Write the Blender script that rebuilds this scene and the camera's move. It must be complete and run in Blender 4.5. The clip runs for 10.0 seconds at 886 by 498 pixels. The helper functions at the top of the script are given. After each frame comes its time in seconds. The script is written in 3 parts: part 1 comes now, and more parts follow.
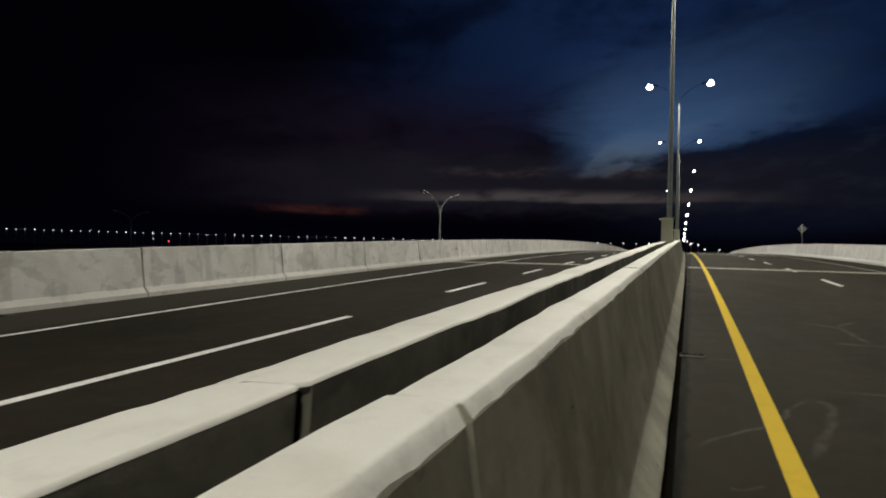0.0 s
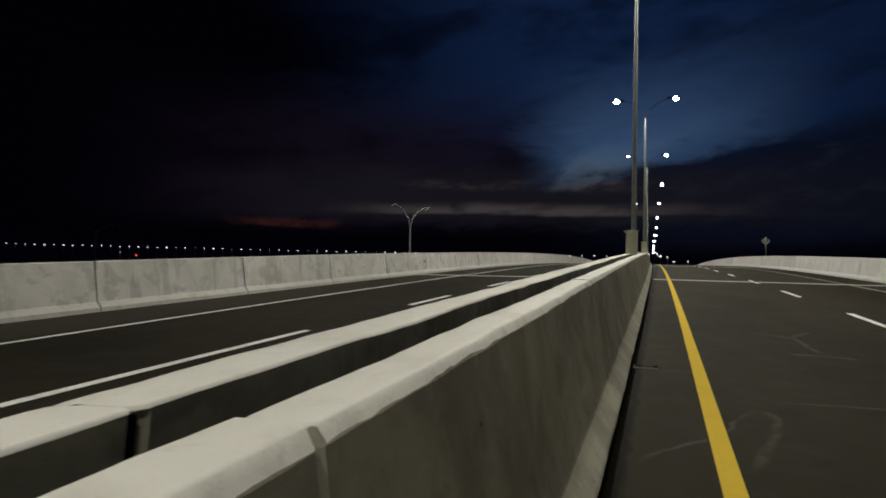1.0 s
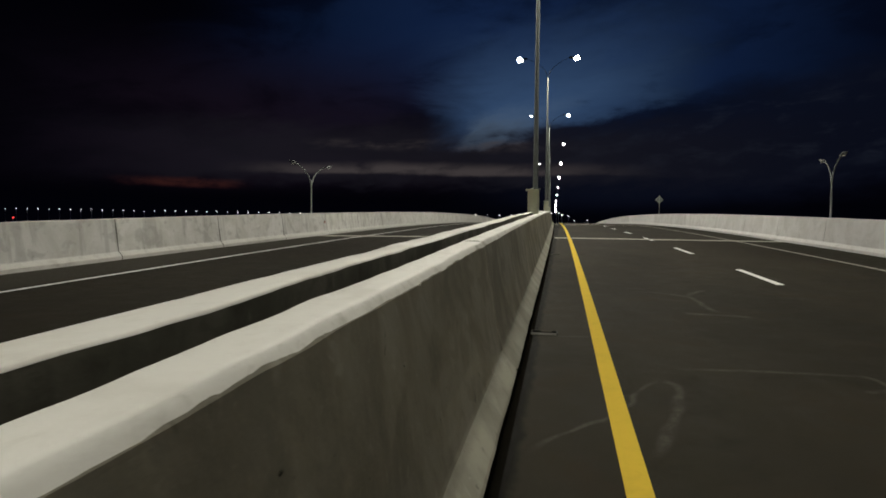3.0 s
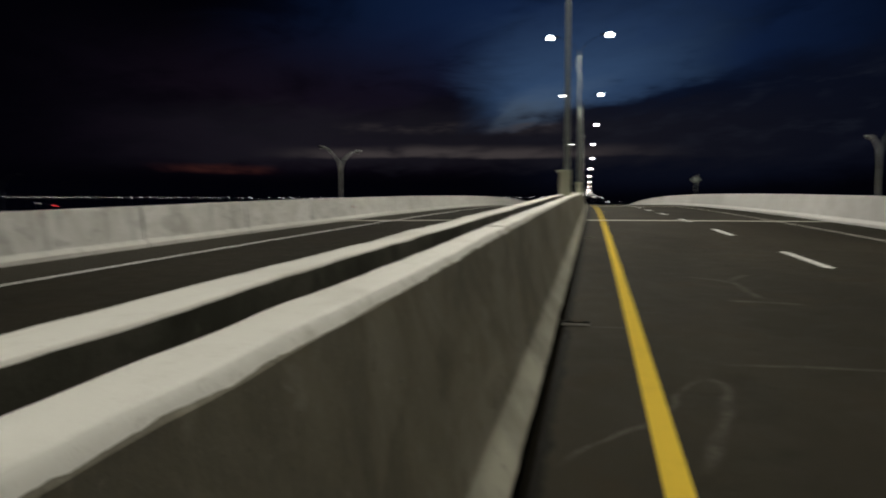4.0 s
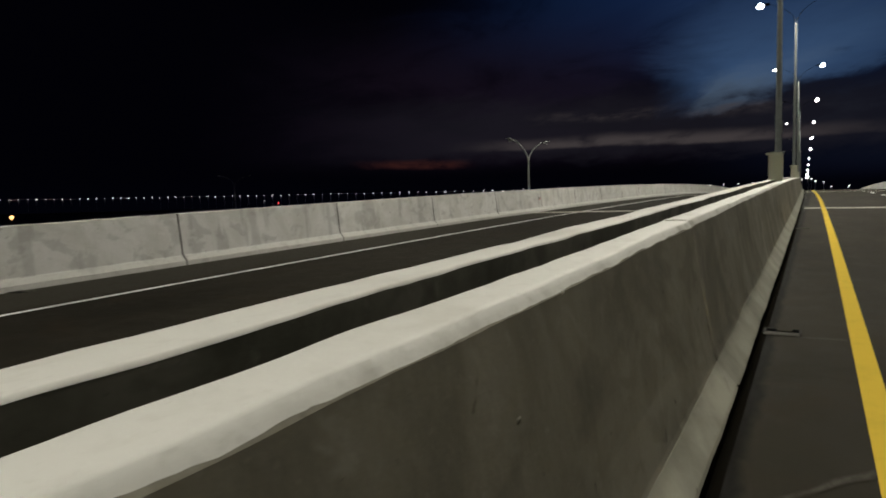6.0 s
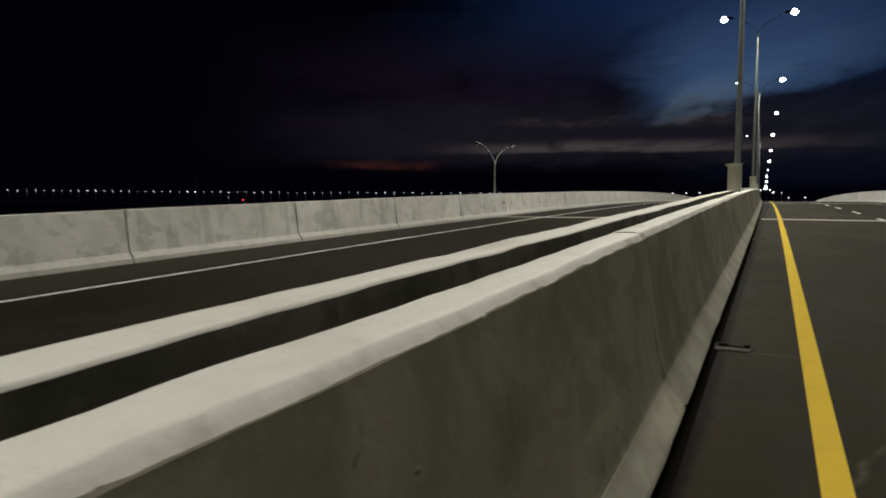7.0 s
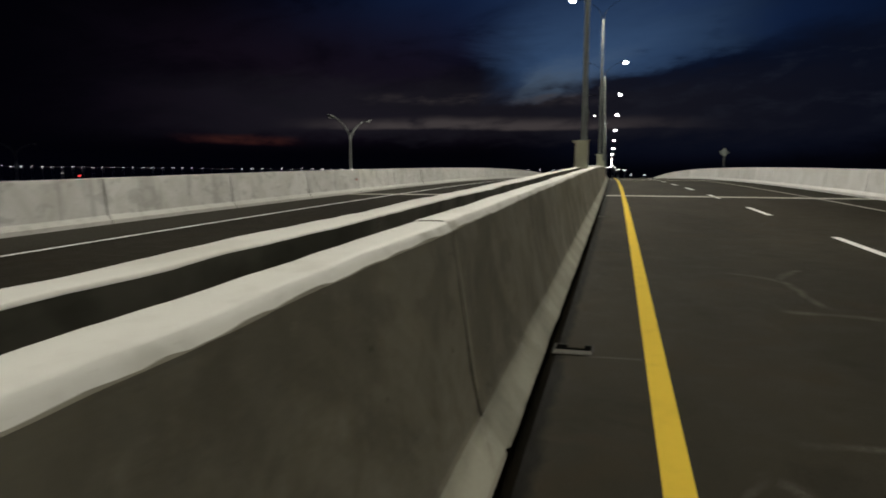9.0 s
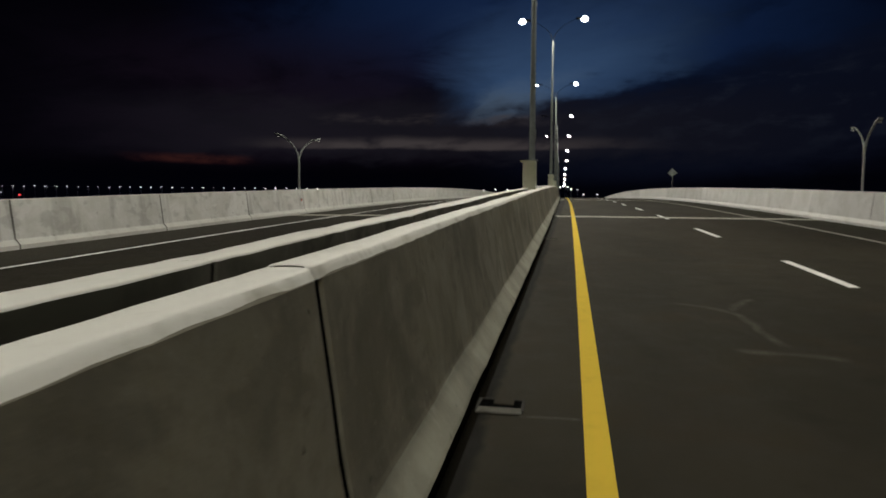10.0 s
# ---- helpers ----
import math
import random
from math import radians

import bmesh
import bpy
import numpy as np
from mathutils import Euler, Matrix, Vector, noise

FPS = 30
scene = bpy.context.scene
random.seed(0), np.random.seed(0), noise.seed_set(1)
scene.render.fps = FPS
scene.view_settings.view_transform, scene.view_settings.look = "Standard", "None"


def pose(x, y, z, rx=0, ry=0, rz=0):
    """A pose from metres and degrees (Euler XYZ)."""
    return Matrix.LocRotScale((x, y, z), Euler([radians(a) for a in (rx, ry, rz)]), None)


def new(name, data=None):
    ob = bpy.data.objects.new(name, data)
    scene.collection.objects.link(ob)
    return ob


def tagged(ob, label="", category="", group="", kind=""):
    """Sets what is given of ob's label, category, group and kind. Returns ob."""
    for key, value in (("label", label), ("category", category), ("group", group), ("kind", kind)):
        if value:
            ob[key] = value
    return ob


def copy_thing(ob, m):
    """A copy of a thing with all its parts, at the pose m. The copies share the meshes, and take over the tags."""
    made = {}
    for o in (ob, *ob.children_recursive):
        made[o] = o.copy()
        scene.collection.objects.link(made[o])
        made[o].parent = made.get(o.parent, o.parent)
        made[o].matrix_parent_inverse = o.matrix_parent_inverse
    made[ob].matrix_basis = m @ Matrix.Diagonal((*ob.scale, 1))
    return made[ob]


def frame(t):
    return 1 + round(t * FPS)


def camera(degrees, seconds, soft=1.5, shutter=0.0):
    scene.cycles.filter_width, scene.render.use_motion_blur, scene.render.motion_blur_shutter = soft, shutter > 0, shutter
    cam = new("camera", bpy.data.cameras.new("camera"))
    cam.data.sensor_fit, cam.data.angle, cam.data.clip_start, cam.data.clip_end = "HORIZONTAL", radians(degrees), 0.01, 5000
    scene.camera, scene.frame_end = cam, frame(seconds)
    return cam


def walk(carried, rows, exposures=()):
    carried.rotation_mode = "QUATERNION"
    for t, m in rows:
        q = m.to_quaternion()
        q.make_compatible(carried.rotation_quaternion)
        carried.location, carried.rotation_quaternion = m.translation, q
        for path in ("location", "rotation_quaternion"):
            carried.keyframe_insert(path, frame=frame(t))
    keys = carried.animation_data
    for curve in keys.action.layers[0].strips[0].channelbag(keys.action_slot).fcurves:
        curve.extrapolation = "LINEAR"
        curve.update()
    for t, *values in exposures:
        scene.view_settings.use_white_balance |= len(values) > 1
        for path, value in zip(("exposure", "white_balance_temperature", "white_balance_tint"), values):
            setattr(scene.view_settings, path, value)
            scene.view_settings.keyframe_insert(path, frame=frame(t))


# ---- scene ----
cam = camera(67.9, 10.0, soft=1.7, shutter=0.7)
ROWS = [
    (0.0, 0.122, -0.000, 1.433, 90.04, -1.21, 20.68),
    (0.5, 0.215, 0.077, 1.436, 91.43, -1.57, 19.32),
    (1.0, 0.306, 0.163, 1.431, 91.21, -1.05, 18.34),
    (1.5, 0.319, 0.268, 1.418, 90.69, -1.11, 14.25),
    (2.0, 0.298, 0.426, 1.433, 89.32, -0.19, 8.99),
    (2.5, 0.304, 0.686, 1.412, 87.54, 0.43, 10.01),
    (2.7, 0.326, 0.794, 1.426, 88.16, -0.23, 10.40),
    (3.8, 0.336, 1.356, 1.444, 86.25, -0.85, 10.18),
    (4.0, 0.335, 1.415, 1.442, 86.38, 0.14, 13.03),
    (4.5, 0.348, 1.468, 1.447, 86.95, -0.84, 22.64),
    (5.0, 0.371, 1.508, 1.444, 86.60, 0.03, 29.95),
    (5.5, 0.385, 1.549, 1.449, 84.01, 1.99, 31.97),
    (5.7, 0.391, 1.680, 1.454, 84.81, 1.58, 31.08),
    (6.8, 0.397, 2.058, 1.465, 86.43, 0.94, 27.05),
    (7.0, 0.422, 2.131, 1.482, 85.97, -0.14, 26.68),
    (7.5, 0.429, 2.368, 1.475, 85.44, -0.41, 23.24),
    (8.0, 0.395, 2.673, 1.497, 85.32, -0.08, 17.34),
    (8.5, 0.397, 2.978, 1.496, 86.26, -1.32, 16.48),
    (9.0, 0.436, 3.373, 1.491, 83.96, -0.20, 14.88),
    (9.5, 0.477, 3.762, 1.528, 84.61, 1.05, 9.52),
    (10.0, 0.561, 4.175, 1.534, 85.65, -0.22, 11.06),
]
walk(cam, [(t, pose(*p)) for t, *p in ROWS], exposures=[(0.0, 0.08), (0.5, -0.06), (1.0, -0.17), (1.5, -0.12), (2.0, -0.14), (2.5, -0.04), (4.0, -0.10), (4.5, 0.01), (5.0, -0.01), (5.5, 0.04), (7.0, -0.03), (9.0, -0.02), (9.5, 0.05), (10.0, -0.16)])

# ---- the road's line: it rises to a crest and bends a little to the left ----
GRADE, CREST, CREST_2, BEND = 0.0360, 0.00035, 1.78e-6, 0.00025
POLE_Y, POLE_STEP, MID_X = 23.47, 27.95, -0.60
ARM, LAMP_H = 2.12, 12.53
FIRST, LAST = -72.0, 300.0


def rise(y):
    """Height of the road's profile at y."""
    c = min(max(y, -40.0), 150.0)
    z = GRADE * c - CREST * c * c / 2 - CREST_2 * max(0.0, c - 26.0) ** 3 / 6
    slope = GRADE - CREST * c - CREST_2 * max(0.0, c - 26.0) ** 2 / 2
    return z + slope * (y - c)


def bend(y):
    """Sideways shift of the road's line at y."""
    c = min(max(y, -20.0), 68.0)
    return -BEND * c * c / 2 - BEND * c * (y - c)


def on_road(x, y, z):
    return Vector((x + bend(y), y, z + rise(y)))


# ---- world and lamps ----
def build_world():
    world = bpy.data.worlds.new("dusk_sky")
    scene.world = world
    world.use_nodes = True
    nt = world.node_tree
    nt.nodes.clear()
    n, li = nt.nodes.new, nt.links.new

    def mathn(op, a, b=None, c=None, clamp=False):
        m = n("ShaderNodeMath")
        m.operation, m.use_clamp = op, clamp
        for i, v in enumerate((a, b, c)):
            if v is None:
                continue
            if isinstance(v, (int, float)):
                m.inputs[i].default_value = v
            else:
                li(v, m.inputs[i])
        return m.outputs[0]

    def band(v, a, b, c, d):
        """1 between b and c, falling to 0 at a and d."""
        up = n("ShaderNodeMapRange")
        up.interpolation_type = "SMOOTHSTEP"
        up.inputs["From Min"].default_value, up.inputs["From Max"].default_value = a, b
        li(v, up.inputs["Value"])
        dn = n("ShaderNodeMapRange")
        dn.interpolation_type = "SMOOTHSTEP"
        dn.inputs["From Min"].default_value, dn.inputs["From Max"].default_value = c, d
        dn.inputs["To Min"].default_value, dn.inputs["To Max"].default_value = 1, 0
        li(v, dn.inputs["Value"])
        return mathn("MULTIPLY", up.outputs[0], dn.outputs[0])

    def mix(f, a, b, mode="MIX"):
        m = n("ShaderNodeMix")
        m.data_type, m.blend_type, m.clamp_factor = "RGBA", mode, True
        for s, v in ((m.inputs[0], f), (m.inputs[6], a), (m.inputs[7], b)):
            if isinstance(v, (int, float)):
                s.default_value = v
            elif isinstance(v, tuple):
                s.default_value = (*v, 1)
            else:
                li(v, s)
        return m.outputs[2]

    tc = n("ShaderNodeTexCoord")
    sep = n("ShaderNodeSeparateXYZ")
    li(tc.outputs["Generated"], sep.inputs[0])
    X, Y, Z = sep.outputs
    az = mathn("MULTIPLY", mathn("ARCTAN2", X, Y), 57.29578)
    el = mathn("MULTIPLY", mathn("ARCSINE", Z), 57.29578)
    # clouds lie in long flat streaks
    com = n("ShaderNodeCombineXYZ")
    li(mathn("MULTIPLY", az, 0.075), com.inputs[0])
    li(mathn("MULTIPLY_ADD", az, -0.018, mathn("MULTIPLY", el, 0.22)), com.inputs[1])

    def cloud(scale, detail, rough, dist, w):
        t = n("ShaderNodeTexNoise")
        t.noise_dimensions = "4D"
        t.inputs["W"].default_value = w
        t.inputs["Scale"].default_value, t.inputs["Detail"].default_value = scale, detail
        t.inputs["Roughness"].default_value, t.inputs["Distortion"].default_value = rough, dist
        li(com.outputs[0], t.inputs["Vector"])
        return t.outputs["Fac"]

    big, fine = cloud(1.1, 7, 0.58, 0.5, 2.3), cloud(3.2, 6, 0.6, 0.3, 7.1)
    azw = mathn("MULTIPLY_ADD", mathn("SUBTRACT", big, 0.5), 11.0, az)
    elw = mathn("MULTIPLY_ADD", mathn("SUBTRACT", fine, 0.5), 3.5, el)
    # last blue light, ahead and to the right, high up
    blue = mathn("MULTIPLY", band(azw, -36, -4, 5, 32), band(elw, 5.0, 13, 40, 88))
    col = mix(blue, SKY_DARK, SKY_BLUE)
    warm = mathn("MULTIPLY", band(az, -52, -28, -18, 0), band(el, 1.8, 5, 9, 17))
    col = mix(mathn("MULTIPLY", warm, 0.8), col, SKY_PLUM)
    # dark cloud drawn across it
    m = n("ShaderNodeMapRange")
    m.interpolation_type = "SMOOTHSTEP"
    m.inputs["From Min"].default_value, m.inputs["From Max"].default_value = 0.58, 0.38
    m.inputs["To Min"].default_value, m.inputs["To Max"].default_value = 0.0, 0.5
    li(big, m.inputs["Value"])
    col = mix(m.outputs[0], col, SKY_DARK)
    # a clear gap, its lower edge rising to the right
    over = mathn("MULTIPLY_ADD", az, -0.19, mathn("SUBTRACT", elw, 8.2))
    gap = mathn("MULTIPLY", band(azw, -13.5, -5.5, -3.0, 14), band(over, -0.5, 0.8, 1.6, 11.0))
    col = mix(mathn("MULTIPLY", gap, band(fine, 0.02, 0.46, 1.5, 2)), col, SKY_GAP)
    # its bright lower corner, cut off by a dark cloud
    corner = mathn("MULTIPLY", band(mathn("MULTIPLY_ADD", over, -0.35, azw), -9.8, -8.0, -6.8, 2.0), band(over, -0.45, 0.35, 0.7, 3.2))
    col = mix(mathn("MULTIPLY", corner, 0.85), col, SKY_CORNER)
    bank = mathn("MULTIPLY", band(az, -12, 4, 60, 90), band(over, -11.0, -7.0, -2.0, 1.5))
    col = mix(mathn("MULTIPLY", bank, 0.8), col, SKY_BANK)
    thin = mathn("MULTIPLY", bank, mathn("MULTIPLY", band(fine, 0.47, 0.66, 1.5, 2), band(el, 3.0, 6.0, 8.5, 13.0)))
    col = mix(mathn("MULTIPLY", thin, 0.45), col, SKY_THIN)
    # grey haze low over the water
    hazy = mathn("MULTIPLY", band(az, -46, -24, -6, 26), band(elw, 2.6, 4.4, 6.6, 9.6))
    col = mix(mathn("MULTIPLY", hazy, 0.6), col, SKY_HAZE)
    # thin lit streaks low down, and a red one to the left
    sl = mathn("MULTIPLY_ADD", mathn("SUBTRACT", big, 0.5), 1.2, el)
    streak = mathn("MULTIPLY", band(az, -30, -19, -7, 9), band(sl, 4.15, 4.45, 4.65, 5.5))
    streak = mathn("MULTIPLY", streak, band(fine, 0.22, 0.56, 1.5, 2))
    col = mix(streak, col, SKY_STREAK)
    upper = mathn("MULTIPLY", band(az, -26, -14, -6, 2), band(sl, 5.9, 6.6, 6.9, 7.4))
    col = mix(mathn("MULTIPLY", upper, band(fine, 0.42, 0.80, 1.5, 2)), col, SKY_STREAK)
    red = mathn("MULTIPLY", band(az, -38, -33, -30, -26), band(sl, 2.7, 3.1, 3.3, 3.8))
    red = mathn("MULTIPLY", red, band(fine, 0.34, 0.60, 1.5, 2))
    col = mix(red, col, SKY_RED)
    low = band(el, -90.5, -90, 0.4, 2.8)
    col = mix(low, col, SKY_LOW)
    bg = n("ShaderNodeBackground")
    li(col, bg.inputs["Color"])
    bg.inputs["Strength"].default_value = 1.0
    out = n("ShaderNodeOutputWorld")
    li(bg.outputs[0], out.inputs[0])


SKY_DARK, SKY_LOW, SKY_BANK = (0.0005, 0.0005, 0.0015), (0.0005, 0.0006, 0.0019), (0.0034, 0.0046, 0.0110)
SKY_BLUE, SKY_GAP = (0.0055, 0.0145, 0.0480), (0.0310, 0.0640, 0.1360)
SKY_PLUM, SKY_STREAK, SKY_RED = (0.0070, 0.0044, 0.0090), (0.046, 0.0385, 0.0395), (0.029, 0.0090, 0.0080)
SKY_CORNER = (0.0720, 0.1100, 0.1680)
SKY_HAZE = (0.0112, 0.0106, 0.0150)
SKY_THIN = (0.0120, 0.0150, 0.0240)
build_world()
scene.view_settings.exposure = 0.0

LAMP_WATTS, LAMP_COLOUR = 2900.0, (0.98, 0.94, 0.80)


def lamp_light(p, share, side):
    """A road luminaire: some light straight down, more of it thrown along the road both ways and a little outwards."""
    for tilt, size, blend, power in ((0, 156, 0.25, 1.0), (-56, 74, 1.0, 1.35), (56, 74, 1.0, 1.35)):
        d = bpy.data.lights.new("luminaire_light", "SPOT")
        d.energy, d.color, d.spot_size, d.spot_blend, d.shadow_soft_size = LAMP_WATTS * power * share, LAMP_COLOUR, radians(size), blend, 0.18
        ob = new("luminaire_light", d)
        outward = radians(24 * side * (-1 if tilt > 0 else 1))
        ob.matrix_world = Matrix.Translation(p) @ Matrix.Rotation(outward, 4, "Z") @ Matrix.Rotation(radians(tilt), 4, "X")


# ---- materials ----
def material(name):
    m = bpy.data.materials.new(name)
    m.use_nodes = True
    nt = m.node_tree
    b = nt.nodes["Principled BSDF"]
    return m, nt, b


class Nodes:
    """Short names for building a node tree."""

    def __init__(self, nt):
        self.nt = nt
        self.pos = nt.nodes.new("ShaderNodeNewGeometry").outputs["Position"]

    def link(self, a, b):
        self.nt.links.new(a, b)

    def scaled(self, sx, sy, sz):
        m = self.nt.nodes.new("ShaderNodeMapping")
        m.inputs["Scale"].default_value = (sx, sy, sz)
        self.link(self.pos, m.inputs["Vector"])
        return m.outputs[0]

    def noise(self, scale, detail=4, rough=0.55, vec=None, dist=0.0):
        t = self.nt.nodes.new("ShaderNodeTexNoise")
        t.inputs["Scale"].default_value, t.inputs["Detail"].default_value = scale, detail
        t.inputs["Roughness"].default_value, t.inputs["Distortion"].default_value = rough, dist
        self.link(vec or self.pos, t.inputs["Vector"])
        return t.outputs["Fac"]

    def ramp(self, v, a, b, lo=0.0, hi=1.0):
        m = self.nt.nodes.new("ShaderNodeMapRange")
        m.interpolation_type = "SMOOTHSTEP"
        for k, x in (("From Min", a), ("From Max", b), ("To Min", lo), ("To Max", hi)):
            m.inputs[k].default_value = x
        self.link(v, m.inputs["Value"])
        return m.outputs[0]

    def math(self, op, a, b):
        m = self.nt.nodes.new("ShaderNodeMath")
        m.operation = op
        for i, v in enumerate((a, b)):
            if isinstance(v, (int, float)):
                m.inputs[i].default_value = v
            else:
                self.link(v, m.inputs[i])
        return m.outputs[0]

    def mix(self, f, a, b, mode="MIX"):
        m = self.nt.nodes.new("ShaderNodeMix")
        m.data_type, m.blend_type = "RGBA", mode
        for s, v in ((m.inputs[0], f), (m.inputs[6], a), (m.inputs[7], b)):
            if isinstance(v, (int, float)):
                s.default_value = v
            elif isinstance(v, tuple):
                s.default_value = (*v, 1)
            else:
                self.link(v, s)
        return m.outputs[2]

    def bump(self, h, strength, dist, bsdf, normal=None):
        b = self.nt.nodes.new("ShaderNodeBump")
        b.inputs["Strength"].default_value, b.inputs["Distance"].default_value = strength, dist
        self.link(h, b.inputs["Height"])
        if normal:
            self.link(normal, b.inputs["Normal"])
        self.link(b.outputs[0], bsdf.inputs["Normal"])
        return b.outputs[0]


def concrete(name, base, stain, light, streaks=0.6, smudge=0.0):
    m, nt, b = material(name)
    k = Nodes(nt)
    blot = k.noise(1.1, 7, 0.62, dist=0.6)
    patch = k.noise(4.2, 5, 0.6, dist=0.8)
    drip = k.noise(1.0, 5, 0.6, vec=k.scaled(1.4, 1.7, 0.2))
    grain = k.noise(70, 3, 0.6)
    pits = k.noise(24, 4, 0.7)
    holes = k.noise(9.5, 2, 0.5, dist=0.5)
    dark = tuple(c * 0.5 for c in stain)
    soft_dark = tuple(c * 0.62 for c in stain)
    col = k.mix(k.ramp(blot, 0.36, 0.62), stain, base)
    col = k.mix(k.math("MULTIPLY", k.ramp(patch, 0.54, 0.70), 0.45), col, stain)
    col = k.mix(k.math("MULTIPLY", k.ramp(patch, 0.40, 0.28), 0.5), col, light)
    col = k.mix(k.math("MULTIPLY", k.ramp(drip, 0.54, 0.70), streaks), col, stain)
    if smudge:
        spots = k.noise(1.0, 3, 0.5, vec=k.scaled(2.4, 2.4, 3.4), dist=0.3)
        runs = k.noise(1.0, 3, 0.5, vec=k.scaled(3.2, 3.2, 0.4), dist=0.2)
        col = k.mix(k.math("MULTIPLY", k.ramp(spots, 0.54, 0.64), smudge), col, soft_dark)
        col = k.mix(k.math("MULTIPLY", k.ramp(runs, 0.55, 0.66), smudge), col, soft_dark)
    col = k.mix(k.math("MULTIPLY", k.ramp(pits, 0.60, 0.74), 0.4), col, light)
    col = k.mix(k.math("MULTIPLY", k.ramp(pits, 0.36, 0.26), 0.5), col, dark)
    col = k.mix(k.math("MULTIPLY", k.ramp(holes, 0.70, 0.77), 0.8), col, dark)
    col = k.mix(0.22, col, k.mix(grain, (0.35, 0.35, 0.34), (1, 1, 0.98)), "MULTIPLY")
    k.link(col, b.inputs["Base Color"])
    b.inputs["Roughness"].default_value = 0.9
    info = nt.nodes.new("ShaderNodeObjectInfo")
    tone = k.ramp(info.outputs["Random"], 0.0, 1.0, 0.86, 1.06)
    col = k.mix(1.0, col, tone, "MULTIPLY")
    k.link(col, b.inputs["Base Color"])
    b.inputs["Specular IOR Level"].default_value = 0.2
    n1 = k.bump(k.noise(5, 4, 0.55), 0.4, 0.012, b)
    k.bump(grain, 0.35, 0.003, b, n1)
    return m


def asphalt(name, base, seams=0.26, dusty=None, gutter_band=None):
    m, nt, b = material(name)
    k = Nodes(nt)
    agg = k.noise(130, 3, 0.7)
    cloud = k.noise(0.35, 5, 0.6, vec=k.scaled(1, 0.45, 1))
    mid = k.noise(3.0, 5, 0.65)
    col = k.mix(k.ramp(cloud, 0.3, 0.7), tuple(c * 0.70 for c in base), tuple(c * 1.28 for c in base))
    col = k.mix(k.math("MULTIPLY", k.ramp(mid, 0.45, 0.75), 0.35), col, tuple(c * 1.5 for c in base))
    stain = k.noise(1.3, 5, 0.62, dist=0.6)
    col = k.mix(k.math("MULTIPLY", k.ramp(stain, 0.50, 0.72), 0.55), col, (base[0] * 1.32, base[1] * 1.10, base[2] * 0.92))
    col = k.mix(k.math("MULTIPLY", k.ramp(stain, 0.46, 0.30), 0.45), col, tuple(c * 0.66 for c in base))
    col = k.mix(k.math("MULTIPLY", k.ramp(agg, 0.58, 0.72), 0.5), col, tuple(c * 2.6 for c in base))
    # pale, winding seams of dust along old joints
    warp = nt.nodes.new("ShaderNodeVectorMath")
    warp.operation = "MULTIPLY_ADD"
    wn = nt.nodes.new("ShaderNodeTexNoise")
    wn.inputs["Scale"].default_value, wn.inputs["Detail"].default_value = 0.9, 4
    k.link(k.pos, wn.inputs["Vector"])
    k.link(wn.outputs["Color"], warp.inputs[0])
    warp.inputs[1].default_value = (0.9, 0.9, 0.0)
    k.link(k.pos, warp.inputs[2])
    v = nt.nodes.new("ShaderNodeTexVoronoi")
    v.feature = "DISTANCE_TO_EDGE"
    v.inputs["Scale"].default_value = 0.42
    k.link(warp.outputs[0], v.inputs["Vector"])
    seam = k.ramp(v.outputs["Distance"], 0.022, 0.004)
    seam = k.math("MULTIPLY", seam, k.ramp(k.noise(0.6, 3, 0.5), 0.43, 0.58))
    col = k.mix(k.math("MULTIPLY", seam, seams), col, (0.13, 0.12, 0.10))
    sep = nt.nodes.new("ShaderNodeSeparateXYZ")
    k.link(k.pos, sep.inputs[0])
    ragged = k.math("ADD", sep.outputs[0], k.math("MULTIPLY", k.math("SUBTRACT", k.noise(1.6, 5, 0.65), 0.5), 0.5))
    if dusty:
        # dust or dirt gathers on the hard shoulder, outside the edge line
        f = k.math("MULTIPLY", k.ramp(ragged, dusty[0], dusty[1]), k.ramp(mid, 0.25, 0.6, 0.55, 1.0))
        col = k.mix(f, col, dusty[2])
    if gutter_band:
        # ragged near-black band along the gutter
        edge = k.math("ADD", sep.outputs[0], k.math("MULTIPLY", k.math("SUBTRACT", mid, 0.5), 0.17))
        col = k.mix(k.math("MULTIPLY", k.ramp(edge, gutter_band[1], gutter_band[0]), 0.95), col, (0.0065, 0.0058, 0.0048))
    k.link(col, b.inputs["Base Color"])
    k.link(k.ramp(mid, 0.3, 0.7, 0.80, 0.92), b.inputs["Roughness"])
    b.inputs["Specular IOR Level"].default_value = 0.06
    n1 = k.bump(k.noise(2.0, 3, 0.45), 0.03, 0.006, b)
    k.bump(agg, 0.55, 0.005, b, n1)
    return m


def paint(name, base, worn, rough=0.6, wear=0.5, scale=1.0):
    m, nt, b = material(name)
    k = Nodes(nt)
    big = k.noise(1.7 * scale, 5, 0.6, dist=0.3)
    fine = k.noise(38 * scale, 4, 0.7)
    col = k.mix(k.math("MULTIPLY", k.ramp(big, 0.48, 0.72), wear), base, worn)
    mottle = k.noise(8.5 * scale, 5, 0.65, dist=0.4)
    col = k.mix(k.math("MULTIPLY", k.ramp(mottle, 0.52, 0.72), wear * 0.55), col, worn)
    col = k.mix(k.math("MULTIPLY", k.ramp(fine, 0.62, 0.76), wear), col, worn)
    k.link(col, b.inputs["Base Color"])
    b.inputs["Roughness"].default_value = rough
    b.inputs["Specular IOR Level"].default_value = 0.15
    n1 = k.bump(k.noise(7, 4, 0.6), 0.3, 0.01, b)
    k.bump(fine, 0.3, 0.003, b, n1)
    return m


